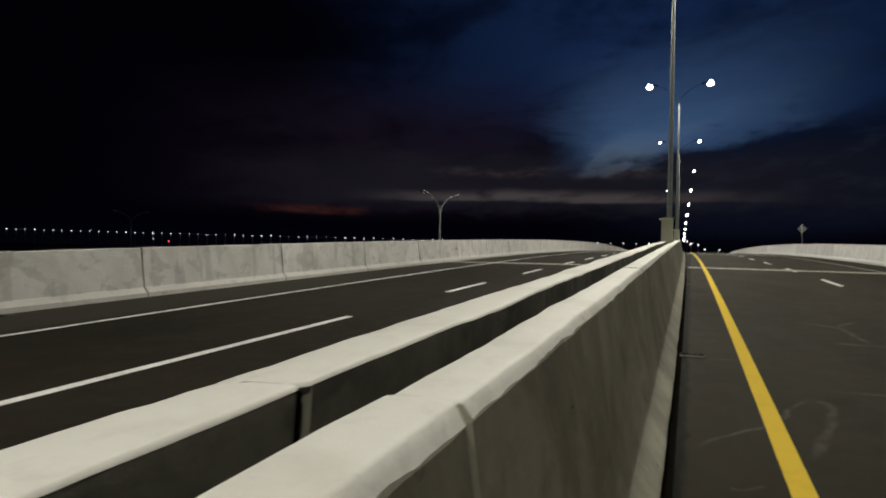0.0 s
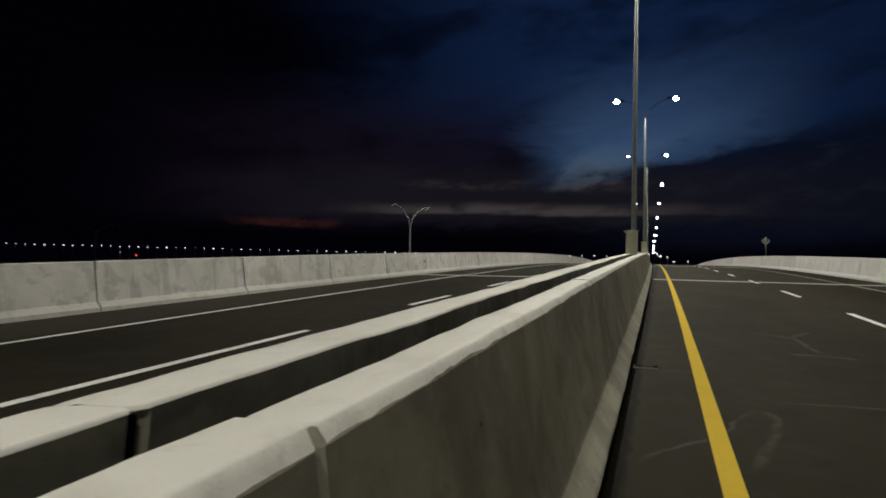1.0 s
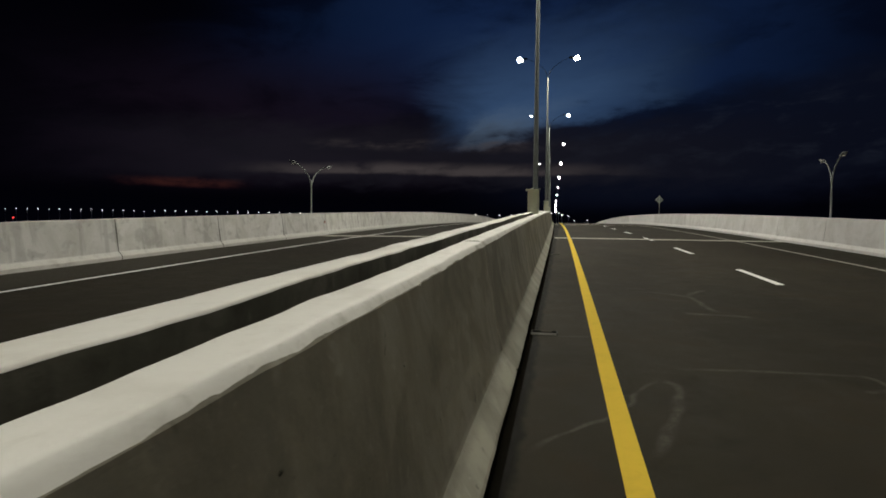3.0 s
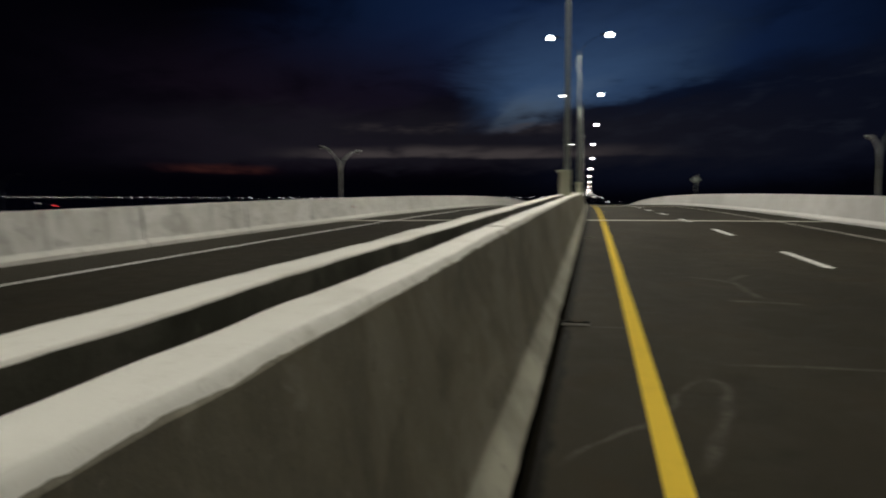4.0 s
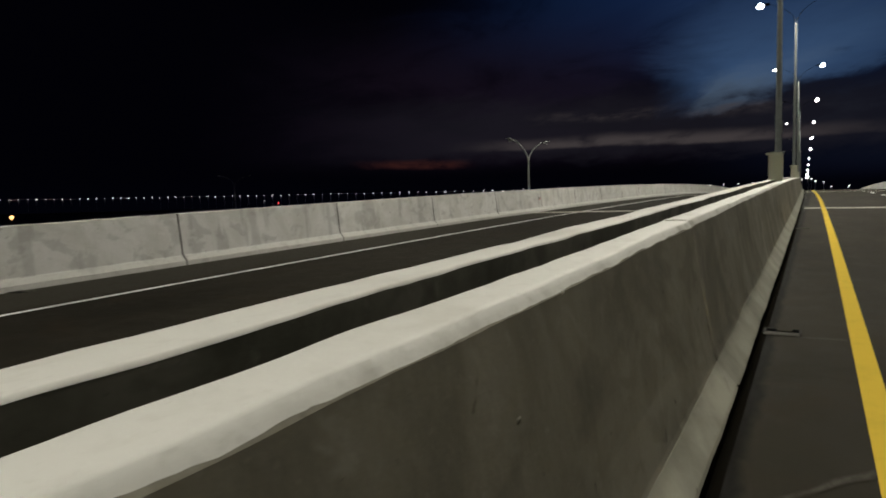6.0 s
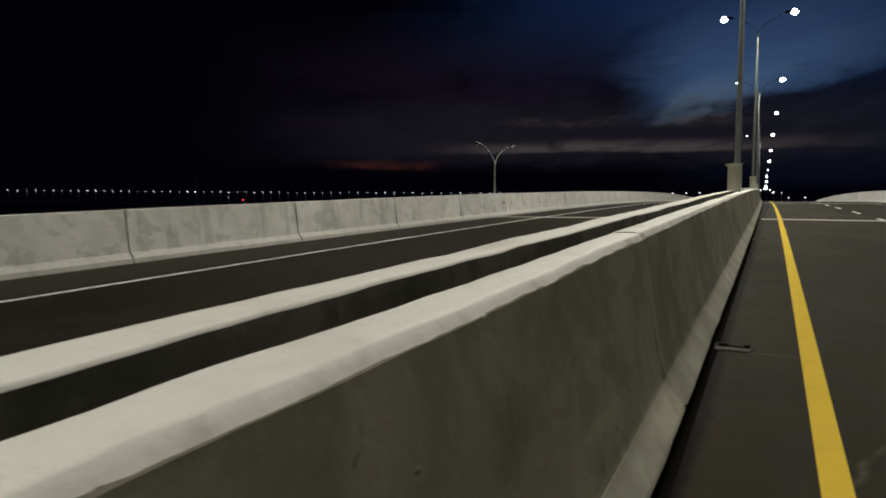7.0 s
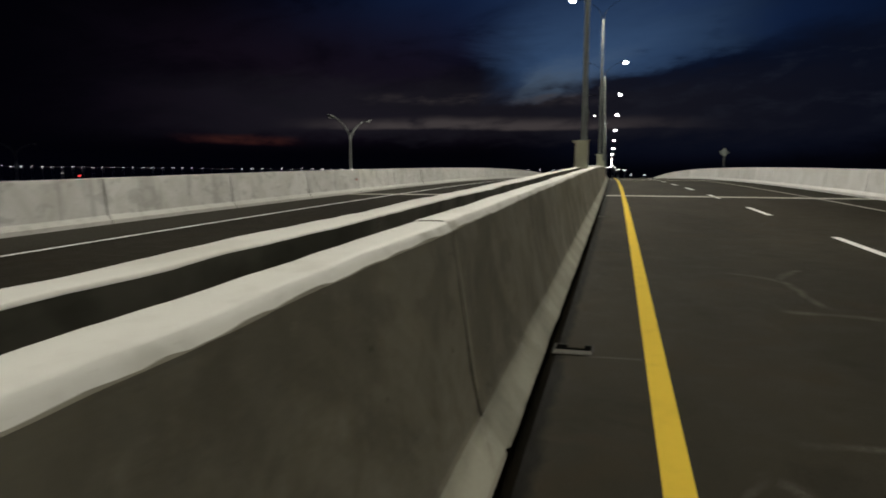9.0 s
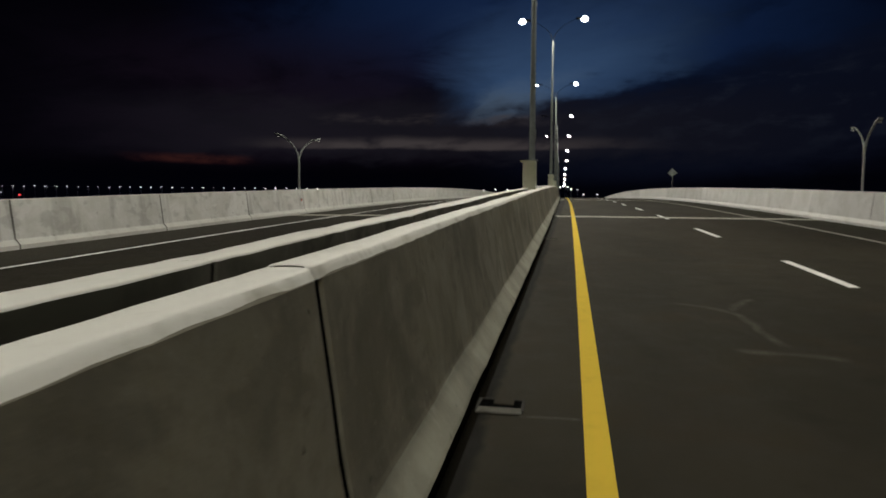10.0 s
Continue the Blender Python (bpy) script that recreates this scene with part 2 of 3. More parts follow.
def metal(name, base, rough=0.45, metallic=0.6):
    m, nt, b = material(name)
    k = Nodes(nt)
    s = k.noise(9, 4, 0.6)
    col = k.mix(k.ramp(s, 0.3, 0.7), tuple(c * 0.8 for c in base), tuple(min(1, c * 1.15) for c in base))
    k.link(col, b.inputs["Base Color"])
    k.link(k.ramp(s, 0.3, 0.7, rough - 0.08, rough + 0.12), b.inputs["Roughness"])
    b.inputs["Metallic"].default_value = metallic
    return m


def glow(name, colour, strength):
    m, nt, b = material(name)
    b.inputs["Base Color"].default_value = (0.8, 0.8, 0.8, 1)
    b.inputs["Emission Color"].default_value = (*colour, 1)
    b.inputs["Emission Strength"].default_value = strength
    return m


def dusted(m, colour, strength):
    """The asphalt m under a thin film of dust that thins out to the sheet's sides; u runs across it, v along it."""
    nt = m.node_tree
    k, b = Nodes(nt), nt.nodes["Principled BSDF"]
    under = b.inputs["Base Color"].links[0].from_socket
    uv = nt.nodes.new("ShaderNodeUVMap")
    sep = nt.nodes.new("ShaderNodeSeparateXYZ")
    k.link(uv.outputs[0], sep.inputs[0])
    across = k.ramp(k.math("ABSOLUTE", k.math("SUBTRACT", sep.outputs[0], 0.5), 0.0), 0.5, 0.04)
    ends = k.ramp(k.math("ABSOLUTE", k.math("SUBTRACT", sep.outputs[1], 0.5), 0.0), 0.5, 0.32)
    patchy = k.math("MULTIPLY", k.ramp(k.noise(4.0, 5, 0.65), 0.30, 0.66, 0.2, 1.0), k.ramp(k.noise(42, 3, 0.7), 0.32, 0.62, 0.35, 1.0))
    f = k.math("MULTIPLY", k.math("MULTIPLY", k.math("MULTIPLY", across, ends), patchy), strength)
    k.link(k.mix(f, under, colour), b.inputs["Base Color"])
    return m


M_BARRIER = concrete("median_concrete", (0.362, 0.340, 0.278), (0.235, 0.220, 0.176), (0.45, 0.425, 0.36), 0.45, 0.30)
M_KERB = concrete("kerb_concrete", (0.40, 0.39, 0.32), (0.29, 0.28, 0.23), (0.48, 0.465, 0.40), 0.55, 0.22)
M_PARAPET_W = concrete("stained_parapet_concrete", (0.57, 0.565, 0.555), (0.475, 0.465, 0.44), (0.66, 0.655, 0.645), 0.55, 0.42)
# wall concrete darkened for the shade of the slot, with dark blotches
M_SLOT = concrete("shaded_slot_concrete", (0.235, 0.228, 0.190), (0.125, 0.125, 0.098), (0.30, 0.29, 0.25), 0.6, 0.55)
M_PARAPET_E = concrete("clean_parapet_concrete", (0.67, 0.66, 0.665), (0.57, 0.56, 0.555), (0.72, 0.71, 0.71), 0.15, 0.08)
M_FOOT = paint("worn_white_coat", (0.45, 0.445, 0.42), (0.32, 0.31, 0.285), 0.7, 0.7, 2.0)
M_FOOT_E = paint("pale_foot_coat", (0.60, 0.59, 0.585), (0.44, 0.43, 0.41), 0.7, 0.6, 2.0)
M_EDGE_COAT = paint("soiled_white_coat", (0.82, 0.81, 0.765), (0.44, 0.43, 0.365), 0.65, 0.6, 2.0)
M_EDGE_LINE = paint("dusty_road_paint", (0.32, 0.305, 0.275), (0.12, 0.112, 0.096), 0.8, 0.8, 2.0)
# arms and heads of lit lamps: shade above the lenses put into the steel
M_ARM = metal("shaded_steel", (0.012, 0.014, 0.013), 0.85, 0.0)
M_ARM.node_tree.nodes["Principled BSDF"].inputs["Specular IOR Level"].default_value = 0.03
M_DECK = concrete("deck_concrete", (0.33, 0.32, 0.30), (0.22, 0.21, 0.20), (0.4, 0.39, 0.37))
M_CAP = paint("white_coat", (0.82, 0.81, 0.765), (0.60, 0.58, 0.52), 0.62, 0.5)
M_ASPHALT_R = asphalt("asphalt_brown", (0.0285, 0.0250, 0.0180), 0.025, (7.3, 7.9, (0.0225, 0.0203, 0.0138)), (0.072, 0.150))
M_FAINT = dusted(asphalt("dusty_asphalt", (0.0285, 0.0250, 0.0180), 0.025, None, (0.072, 0.150)), (0.10, 0.092, 0.078), 0.8)
M_ASPHALT_L = asphalt("asphalt_dark", (0.0205, 0.0180, 0.0140), 0.0, (-8.2, -8.8, (0.040, 0.0370, 0.0295)))
M_GUTTER = asphalt("gutter_asphalt", (0.0070, 0.0063, 0.0050), 0.0)
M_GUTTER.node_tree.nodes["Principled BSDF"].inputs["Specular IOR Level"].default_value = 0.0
M_YELLOW = paint("yellow_road_paint", (0.74, 0.520, 0.062), (0.58, 0.41, 0.055), 0.9, 0.4, 2.0)
M_YELLOW.node_tree.nodes["Principled BSDF"].inputs["Specular IOR Level"].default_value = 0.03
M_WHITE = paint("white_road_paint", (0.84, 0.84, 0.83), (0.42, 0.41, 0.39), 0.6, 0.45, 2.0)
M_EXPANSION = paint("expansion_mortar", (0.42, 0.405, 0.36), (0.26, 0.25, 0.22), 0.8, 0.6, 2.0)
M_STEEL = metal("galvanised_steel", (0.24, 0.26, 0.24), 0.55, 0.3)
# side lamps: the same steel with extra light put into its colour
M_SIDE = metal("brightened_steel", (0.40, 0.425, 0.42), 0.7, 0.1)
# median poles: steel darkened in place of the luminaires' own shielding
M_POLE = metal("darkened_steel", (0.138, 0.155, 0.150), 0.78, 0.0)
M_GREENISH = paint("grey_green_coat", (0.44, 0.455, 0.35), (0.33, 0.34, 0.265), 0.6, 0.4)
M_DARK = paint("dark_iron", (0.030, 0.028, 0.025), (0.020, 0.019, 0.017), 0.9, 0.5, 3.0)
# plain black that stands in for shade inside the drain and the joints
M_RECESS = material("recess_shade")[0]
M_RECESS.node_tree.nodes["Principled BSDF"].inputs["Base Color"].default_value = (0.004, 0.004, 0.004, 1)
M_RECESS.node_tree.nodes["Principled BSDF"].inputs["Specular IOR Level"].default_value = 0.0
M_RECESS.node_tree.nodes["Principled BSDF"].inputs["Roughness"].default_value = 1.0
M_GRATE = paint("worn_iron", (0.135, 0.131, 0.116), (0.05, 0.047, 0.04), 0.8, 0.7, 4.0)
M_REFLECT = paint("red_plastic", (0.30, 0.03, 0.025), (0.2, 0.03, 0.02), 0.3, 0.2)
M_LENS = glow("lamp_lens", (1.0, 0.95, 0.85), 60.0)
M_FAR_LAMP = glow("far_lamp", (1.0, 0.97, 0.92), 4.0)
M_DIM = glow("dim_lamp", (1.0, 0.97, 0.92), 0.5)
M_RED = glow("red_lamp", (1.0, 0.05, 0.05), 2.0)
M_AMBER = glow("amber_lamp", (1.0, 0.50, 0.20), 2.6)
M_UNLIT = paint("unlit_lens", (0.55, 0.55, 0.53), (0.4, 0.4, 0.38), 0.3, 0.2)
M_WATER = material("night_water")[0]
b = M_WATER.node_tree.nodes["Principled BSDF"]
kw = Nodes(M_WATER.node_tree)
kw.link(kw.mix(kw.noise(0.02, 4), (0.004, 0.006, 0.009), (0.008, 0.010, 0.013)), b.inputs["Base Color"])
b.inputs["Roughness"].default_value = 0.35
kw.bump(kw.noise(0.4, 4), 0.5, 0.3, b)


# ---- mesh helpers ----
def mesh_from(name, verts, faces, mat, smooth=False):
    me = bpy.data.meshes.new(name)
    me.from_pydata([tuple(v) for v in verts], [], faces)
    if smooth:
        me.polygons.foreach_set("use_smooth", [True] * len(me.polygons))
    me.materials.append(mat)
    me.update()
    return me


def part(name, bm, mat, parent, label="", smooth=False):
    me = bpy.data.meshes.new(name)
    bm.to_mesh(me)
    bm.free()
    if smooth:
        me.polygons.foreach_set("use_smooth", [True] * len(me.polygons))
    me.materials.append(mat)
    ob = new(name, me)
    ob.parent = parent
    if label:
        ob["label"] = label
    return ob


def child(name, me, parent, label=""):
    ob = new(name, me)
    ob.parent = parent
    if label:
        ob["label"] = label
    return ob


def box(bm, size, centre, bevel=0.0):
    r = bmesh.ops.create_cube(bm, size=1.0)
    for v in r["verts"]:
        v.co = Vector((v.co.x * size[0] + centre[0], v.co.y * size[1] + centre[1], v.co.z * size[2] + centre[2]))
    if bevel:
        es = {e for v in r["verts"] for e in v.link_edges}
        bmesh.ops.bevel(bm, geom=list(es), offset=bevel, segments=2, affect="EDGES", profile=0.6)


def tube(bm, pts, radii, sides=14):
    """A round tube along pts; closed at both ends."""
    rings = []
    for i, p in enumerate(pts):
        d = (pts[min(i + 1, len(pts) - 1)] - pts[max(i - 1, 0)]).normalized()
        a = d.orthogonal() if abs(d.z) > 0.99 else d.cross(Vector((0, 0, 1)))
        a.normalize()
        c = d.cross(a)
        rings.append([bm.verts.new(p + radii[i] * (math.cos(t) * a + math.sin(t) * c)) for t in (2 * math.pi * j / sides for j in range(sides))])
    for r, s in zip(rings, rings[1:]):
        for j in range(sides):
            bm.faces.new((r[j], r[(j + 1) % sides], s[(j + 1) % sides], s[j]))
    bm.faces.new(rings[0][::-1])
    bm.faces.new(rings[-1])
    bmesh.ops.recalc_face_normals(bm, faces=bm.faces)


def stations(y0, y1):
    """Steps along the road, closer together near the camera's walk."""
    ys, y = [y0], y0
    while y < y1 - 1e-6:
        step = 0.06 if -1 < y < 11 else 0.1 if -2 < y < 12 else 0.25 if -6 < y < 30 else 0.5 if -20 < y < 60 else 1.25
        y = min(y + step, y1)
        if y1 - y < step * 0.4:
            y = y1
        ys.append(y)
    return ys


def sweep(name, section, ys, mat, closed=True, wobble=0.0, seed=0.0, edges=(), taper=0.0, centre=None, smooth=False, reach=0.02, lean=0.0, hug=0.0):
    """A section of (x, z) carried along the road. wobble: unevenness of the cast surface in metres. edges: index and amount of points that wander in z.
    taper: chamfer of the upright edges at the start and the end, in metres. lean: slant of the ends along the road, per metre of height.
    hug: sideways step per metre by which the first wandering edge follows a bevel."""
    verts, faces, n = [], [], len(section)
    wander = dict(edges)
    mid = centre if centre is not None else 0.5 * (min(p[0] for p in section) + max(p[0] for p in section))
    head, tail = taper if isinstance(taper, tuple) else (taper, taper)
    for y in ys:
        inset = max(head * max(0.0, 1 - (y - ys[0]) / reach), tail * max(0.0, 1 - (ys[-1] - y) / reach))
        for i, (x, z) in enumerate(section):
            v = on_road(x - math.copysign(min(inset, abs(x - mid)), x - mid), y + lean * (z - 1.05), z)
            if wobble:
                w = wobble * (1.15 if 0.95 < z < 1.2 else 1.0)
                v.x += w * (noise.noise((y * 1.1, x * 4.0 + seed, z * 3.0)) + 0.5 * noise.noise((y * 3.7, x * 6.0 + seed, z * 5.0)) + 0.2 * noise.noise((y * 11.0, x * 6.0 + seed, z * 5.0)))
                v.z += w * (noise.noise((y * 0.9, x * 4.0 + seed, z * 3.0 + 5.1)) + 0.5 * noise.noise((y * 3.3, x * 6.0 + seed, z * 5.0 + 2.3)) + 0.2 * noise.noise((y * 10.0, x * 6.0 + seed, z * 5.0)))
            if i in wander:
                rough = wander[i] * (noise.noise((y * 1.6, seed, 9.1)) + 0.6 * noise.noise((y * 5.5, seed, 3.3)) + 0.4 * max(0.0, noise.noise((y * 13.0, seed, 7.7))))
                v.z += rough
                v.x -= hug * max(rough, 0.0) - 0.2 * abs(hug) * max(-rough, 0.0) if i == 0 else 0.0
            verts.append(v)
    m = n if closed else n - 1
    for r in range(len(ys) - 1):
        for i in range(m):
            j = (i + 1) % n
            faces.append((r * n + i, r * n + j, (r + 1) * n + j, (r + 1) * n + i))
    if closed:
        faces.append(tuple(range(n))[::-1])
        faces.append(tuple((len(ys) - 1) * n + i for i in range(n)))
    return mesh_from(name, verts, faces, mat, smooth)


def with_ends(y0, y1):
    """Stations with one more close to each end, for a chamfer."""
    ys = stations(y0, y1)
    return [ys[0], ys[0] + 0.02] + [y for y in ys[1:-1] if y0 + 0.05 < y < y1 - 0.05] + [ys[-1] - 0.02, ys[-1]]


def upright(me):
    bm = bmesh.new()
    bm.from_mesh(me)
    bmesh.ops.recalc_face_normals(bm, faces=bm.faces)
    bm.to_mesh(me)
    bm.free()
    return me


# ---- large structure ----
def flat(name, x0, x1, z0, mat, y0=FIRST, y1=LAST, depth=0.0, fall=0.0046):
    ys = stations(y0, y1)
    nx = max(2, int(abs(x1 - x0) / 1.2) + 1)
    top = [(x0 + (x1 - x0) * i / nx, z0 - fall * max(0.0, abs(x0 + (x1 - x0) * i / nx - MID_X) - 1.25)) for i in range(nx + 1)]
    if depth:
        sec = top + [(x1, top[-1][1] - depth), (x0, top[0][1] - depth)]
        return upright(sweep(name, sec, ys, mat))
    return upright(sweep(name, top, ys, mat, closed=False))


tagged(new("road_east", flat("road_east", 0.054, 9.10, 0.0, M_ASPHALT_R, depth=0.10)), "brown-grey asphalt carriageway with faint pale seams", "road", kind="structure")
tagged(new("road_west", flat("road_west", -10.36, -1.335, 0.0, M_ASPHALT_L, depth=0.10)), "dark new asphalt carriageway beyond the median", "road", kind="structure")
tagged(new("gutter_east", flat("gutter_east", -0.02, 0.054, -0.012, M_GUTTER, depth=0.09)), "near-black gutter strip along the barrier foot", "gutter", kind="structure")
tagged(new("gutter_west", flat("gutter_west", -1.335, -1.18, -0.012, M_GUTTER, depth=0.09)), "near-black gutter strip along the barrier foot", "gutter", kind="structure")
deck = tagged(new("bridge_deck", flat("bridge_deck", -10.85, 9.6, -0.104, M_DECK, depth=0.9, fall=0.0046)), "grey concrete bridge deck under the asphalt", "bridge deck", kind="structure")

bm = bmesh.new()
bmesh.ops.create_grid(bm, x_segments=40, y_segments=40, size=4200)
water = part("water", bm, M_WATER, None)
water.location.z = -16.0
tagged(water, "black open water far below the bridge at night", "water", kind="structure")

# piers that carry the deck
for i, y in enumerate(range(-60, 300, 40)):
    bm = bmesh.new()
    p = on_road(MID_X, y, 0)
    box(bm, (15.0, 1.8, 1.4), (0, 0, -1.68), 0.1)
    for sx in (-5.0, 5.0):
        tube(bm, [Vector((sx, 0, -20.0 - p.z)), Vector((sx, 0, -2.2))], [0.8, 0.8], 20)
    pier = part("bridge_pier", bm, M_DECK, None)
    pier.location = p
    tagged(pier, "grey concrete bridge pier standing in the water", "pier", "bridge piers", "structure")


# ---- barriers ----
RIGHT_WALL = [(0.0, -0.10), (0.0, 0.066), (-0.012, 0.082), (-0.120, 0.210), (-0.131, 0.236), (-0.153, 0.33), (-0.177, 0.44), (-0.214, 0.64), (-0.2822, 1.026), (-0.2838, 1.0375), (-0.3065, 1.0690), (-0.318, 1.0740), (-0.462, 1.0735), (-0.470, 1.064), (-0.473, 0.55), (-0.470, -0.10)]
RIGHT_CAP = [(-0.2900, 1.0355), (-0.2846, 1.0385), (-0.2958, 1.0555), (-0.3070, 1.0715), (-0.3140, 1.0760), (-0.3250, 1.0776), (-0.3450, 1.0780), (-0.3900, 1.0782), (-0.4600, 1.0780), (-0.4715, 1.0715), (-0.4750, 1.0620), (-0.468, 1.060)]
LEFT_WALL = [(-1.13, -0.10), (-1.13, 0.066), (-1.118, 0.082), (-1.008, 0.214), (-0.995, 0.24), (-0.94, 0.62), (-0.874, 1.040), (-0.866, 1.064), (-0.810, 1.096), (-0.795, 1.102), (-0.604, 1.1105), (-0.5988, 1.106), (-0.599, 0.55), (-0.602, -0.10)]
LEFT_CAP = [(-0.868, 1.036), (-0.877, 1.039), (-0.8735, 1.062), (-0.855, 1.081), (-0.820, 1.0985), (-0.794, 1.1065), (-0.700, 1.1130), (-0.6080, 1.1162), (-0.6005, 1.1138), (-0.5980, 1.1050), (-0.6025, 1.1040)]
JOINT_Y, SEG, LEAN = 1.237, 5.030, 0.10
LIFT = {-1: 0.006, 1: 0.006, 3: 0.005, 5: 0.006}


def kerb_face(wall, side):
    """Thin coat over the sloped foot of a barrier."""
    a, c = wall[2], wall[3]
    return [(a[0] - side * 0.004, a[1] - 0.006), (a[0] + side * 0.003, a[1] + 0.001), (c[0] + side * 0.003, c[1] + 0.002), (c[0] - side * 0.004, c[1] + 0.004)]


def barrier(wall, cap, side, y0, y1, seed, count):
    """One cast length of barrier. Its start is chamfered, its end square, and a dark slit stays between two lengths."""
    up = LIFT.get(count, 0.0) if side > 0 else 0.0
    wall, cap = ([(x, z + up * min(1.0, max(0.0, (z - 1.034) / 0.04))) for x, z in sec] for sec in (wall, cap))
    if side > 0 and count == -1:
        wall, cap = ([(x - 0.010 if x < -0.44 else x, z) for x, z in sec] for sec in (wall, cap))
    mid = -0.38 if side > 0 else -0.72
    # the first joint is tight and broadly chamfered, the next one gapes
    slit, cut = ((0.008, 0.026) if side > 0 else (0.024, 0.030)) if count == 0 else (0.056, 0.012) if count == 1 and side > 0 else (0.028, 0.008)
    reach = cut
    first, inner = y0 + slit, stations(y0, y1)
    ys = [first, first + reach * 0.5, first + reach] + [y for y in inner if first + reach + 0.02 < y < y1 - 0.02] + [y1]
    body = upright(sweep("median_barrier", wall, ys, M_BARRIER, wobble=0.008, seed=seed, taper=(cut, 0.002), centre=mid, reach=reach, lean=LEAN))
    body.materials.append(M_KERB)
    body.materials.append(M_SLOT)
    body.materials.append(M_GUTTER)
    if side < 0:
        # face into the slot between the two barriers: slot shade and blotches coloured in
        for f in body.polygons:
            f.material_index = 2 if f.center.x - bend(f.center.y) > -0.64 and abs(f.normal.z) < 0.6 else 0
    # first joint's chamfer: the light it catches is put in as paler concrete
    for f in body.polygons:
        if count == 0 and f.normal.y < -0.35 and abs(f.normal.x) > 0.3 and f.center.z > rise(f.center.y) + 0.25:
            f.material_index = 1
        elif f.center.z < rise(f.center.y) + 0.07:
            # lowest strip of the foot takes the near-black gutter colour
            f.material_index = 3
    thing = new("median_barrier", body)
    tagged(thing, "cast grey concrete median barrier with white-coated top", "barrier", "median barriers", "structure")
    # the coat has a ragged lower edge and a soiled bevel, and is notched where the lengths meet
    low = 0.0042
    start = y0 + (0.002 if count == 0 else 0.003 if side > 0 else 0.002)
    bite, span = (0.026, 0.042) if count == 0 else (0.018 if side > 0 else 0.010, 0.028)
    cys = [start, start + span / 2, start + span] + [y for y in ys[3:-1] if y > start + span + 0.01] + [y1 + 0.003]
    coat = cap[1:-1]
    m, middle = len(coat), 0.5 * (coat[0][0] + coat[-1][0])
    me = upright(sweep("painted_top", coat, cys, M_CAP, closed=False, wobble=0.008, seed=seed, edges=[(0, low), (m - 1, low * 0.6)], taper=(bite, 0.002), centre=middle, smooth=True, reach=span, lean=LEAN, hug=0.77 if side > 0 else 0.0))
    me.materials.append(M_EDGE_COAT)
    me.polygons.foreach_set("material_index", [1 if i % (m - 1) < 2 else 0 for i in range(len(me.polygons))])
    child("painted_top", me, thing, "uneven white coat, soiled on the bevel")
    child("kerb_slope", upright(sweep("kerb_slope", kerb_face(wall, side), [y0] + ys[1:], M_KERB, closed=False, wobble=0.008, seed=seed, lean=LEAN)), thing, "paler sloped concrete foot")
    # black strip set back in the slit, in place of the shade inside it
    sec = [(x - math.copysign(0.007 if count == 0 else 0.0115, x - mid), z - 0.012 if z > 0.9 else z) for x, z in wall]
    child("joint_filler", upright(sweep("joint_filler", sec, [y0 - 0.001, first + 0.004], M_RECESS, wobble=0.008, seed=seed, lean=LEAN)), thing, "black strip standing in for the shade inside the joint")
    # shallow slanting scrapes across the foot
    if side > 0 and -1 < y0 < 30:
        a, c = wall[2], wall[3]
        for u, lean in ((0.02, 0.44), (0.40, 0.50), (0.927, 0.27)):
            yb = y0 + SEG * u
            bm = bmesh.new()
            rows = []
            for i in range(5):
                f = 0.04 + 0.90 * i / 4
                p = on_road(a[0] + (c[0] - a[0]) * f + 0.0055, yb + lean * f, a[1] + (c[1] - a[1]) * f + 0.0045)
                w = (0.015 if u > 0.9 else 0.008) * (1 - abs(f - 0.5))
                rows.append([bm.verts.new(p + Vector((0, d, 0))) for d in (-w, w)])
            for p, q in zip(rows, rows[1:]):
                bm.faces.new((p[0], p[1], q[1], q[0]))
            bmesh.ops.recalc_face_normals(bm, faces=bm.faces)
            part("scrape", bm, M_BARRIER, thing, "dark scrape")
    # a blowhole and lumps left by the casting and the coating
    if side > 0 and count == 0:
        for name, mat, y, z, r, told in (("blowhole", M_SLOT, 2.25, 0.83, 0.007, "dark round blowhole"), ("lump", M_KERB, 3.33, 0.795, 0.0085, "small pale lump of mortar"), ("paint_lump", M_EDGE_COAT, 3.79, 1.038, 0.008, "lump of white coat")):
            bm = bmesh.new()
            bmesh.ops.create_icosphere(bm, subdivisions=2, radius=1.0)
            p = on_road(-0.214 - 0.178 * (z - 0.64) + 0.004, y, z)
            for v in bm.verts:
                d = r * (1.0 + 0.35 * noise.noise(v.co * 1.7))
                v.co = Vector((p.x + v.co.x * d * (0.25 if name != "paint_lump" else 0.5), p.y + v.co.y * d * 1.4, p.z + v.co.z * d))
            part(name, bm, mat, thing, told, True)
    return thing


k = -14
while JOINT_Y + SEG * k < LAST - 6:
    y0 = JOINT_Y + SEG * k
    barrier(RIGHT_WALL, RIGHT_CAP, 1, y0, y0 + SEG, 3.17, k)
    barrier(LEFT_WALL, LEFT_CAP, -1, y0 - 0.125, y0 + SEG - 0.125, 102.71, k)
    k += 1

# parapets at the deck's edges
LEFT_PARAPET = [(-10.37, -0.12), (-10.37, 0.05), (-10.385, 0.062), (-10.455, 0.140), (-10.475, 0.160), (-10.575, 0.955), (-10.59, 0.972), (-10.79, 0.975), (-10.81, 0.955), (-10.82, -0.9), (-10.70, -0.9), (-10.70, -0.12)]
RIGHT_PARAPET = [(-1.23 - x, z) for x, z in LEFT_PARAPET]
PAR_JOINT = 0.62


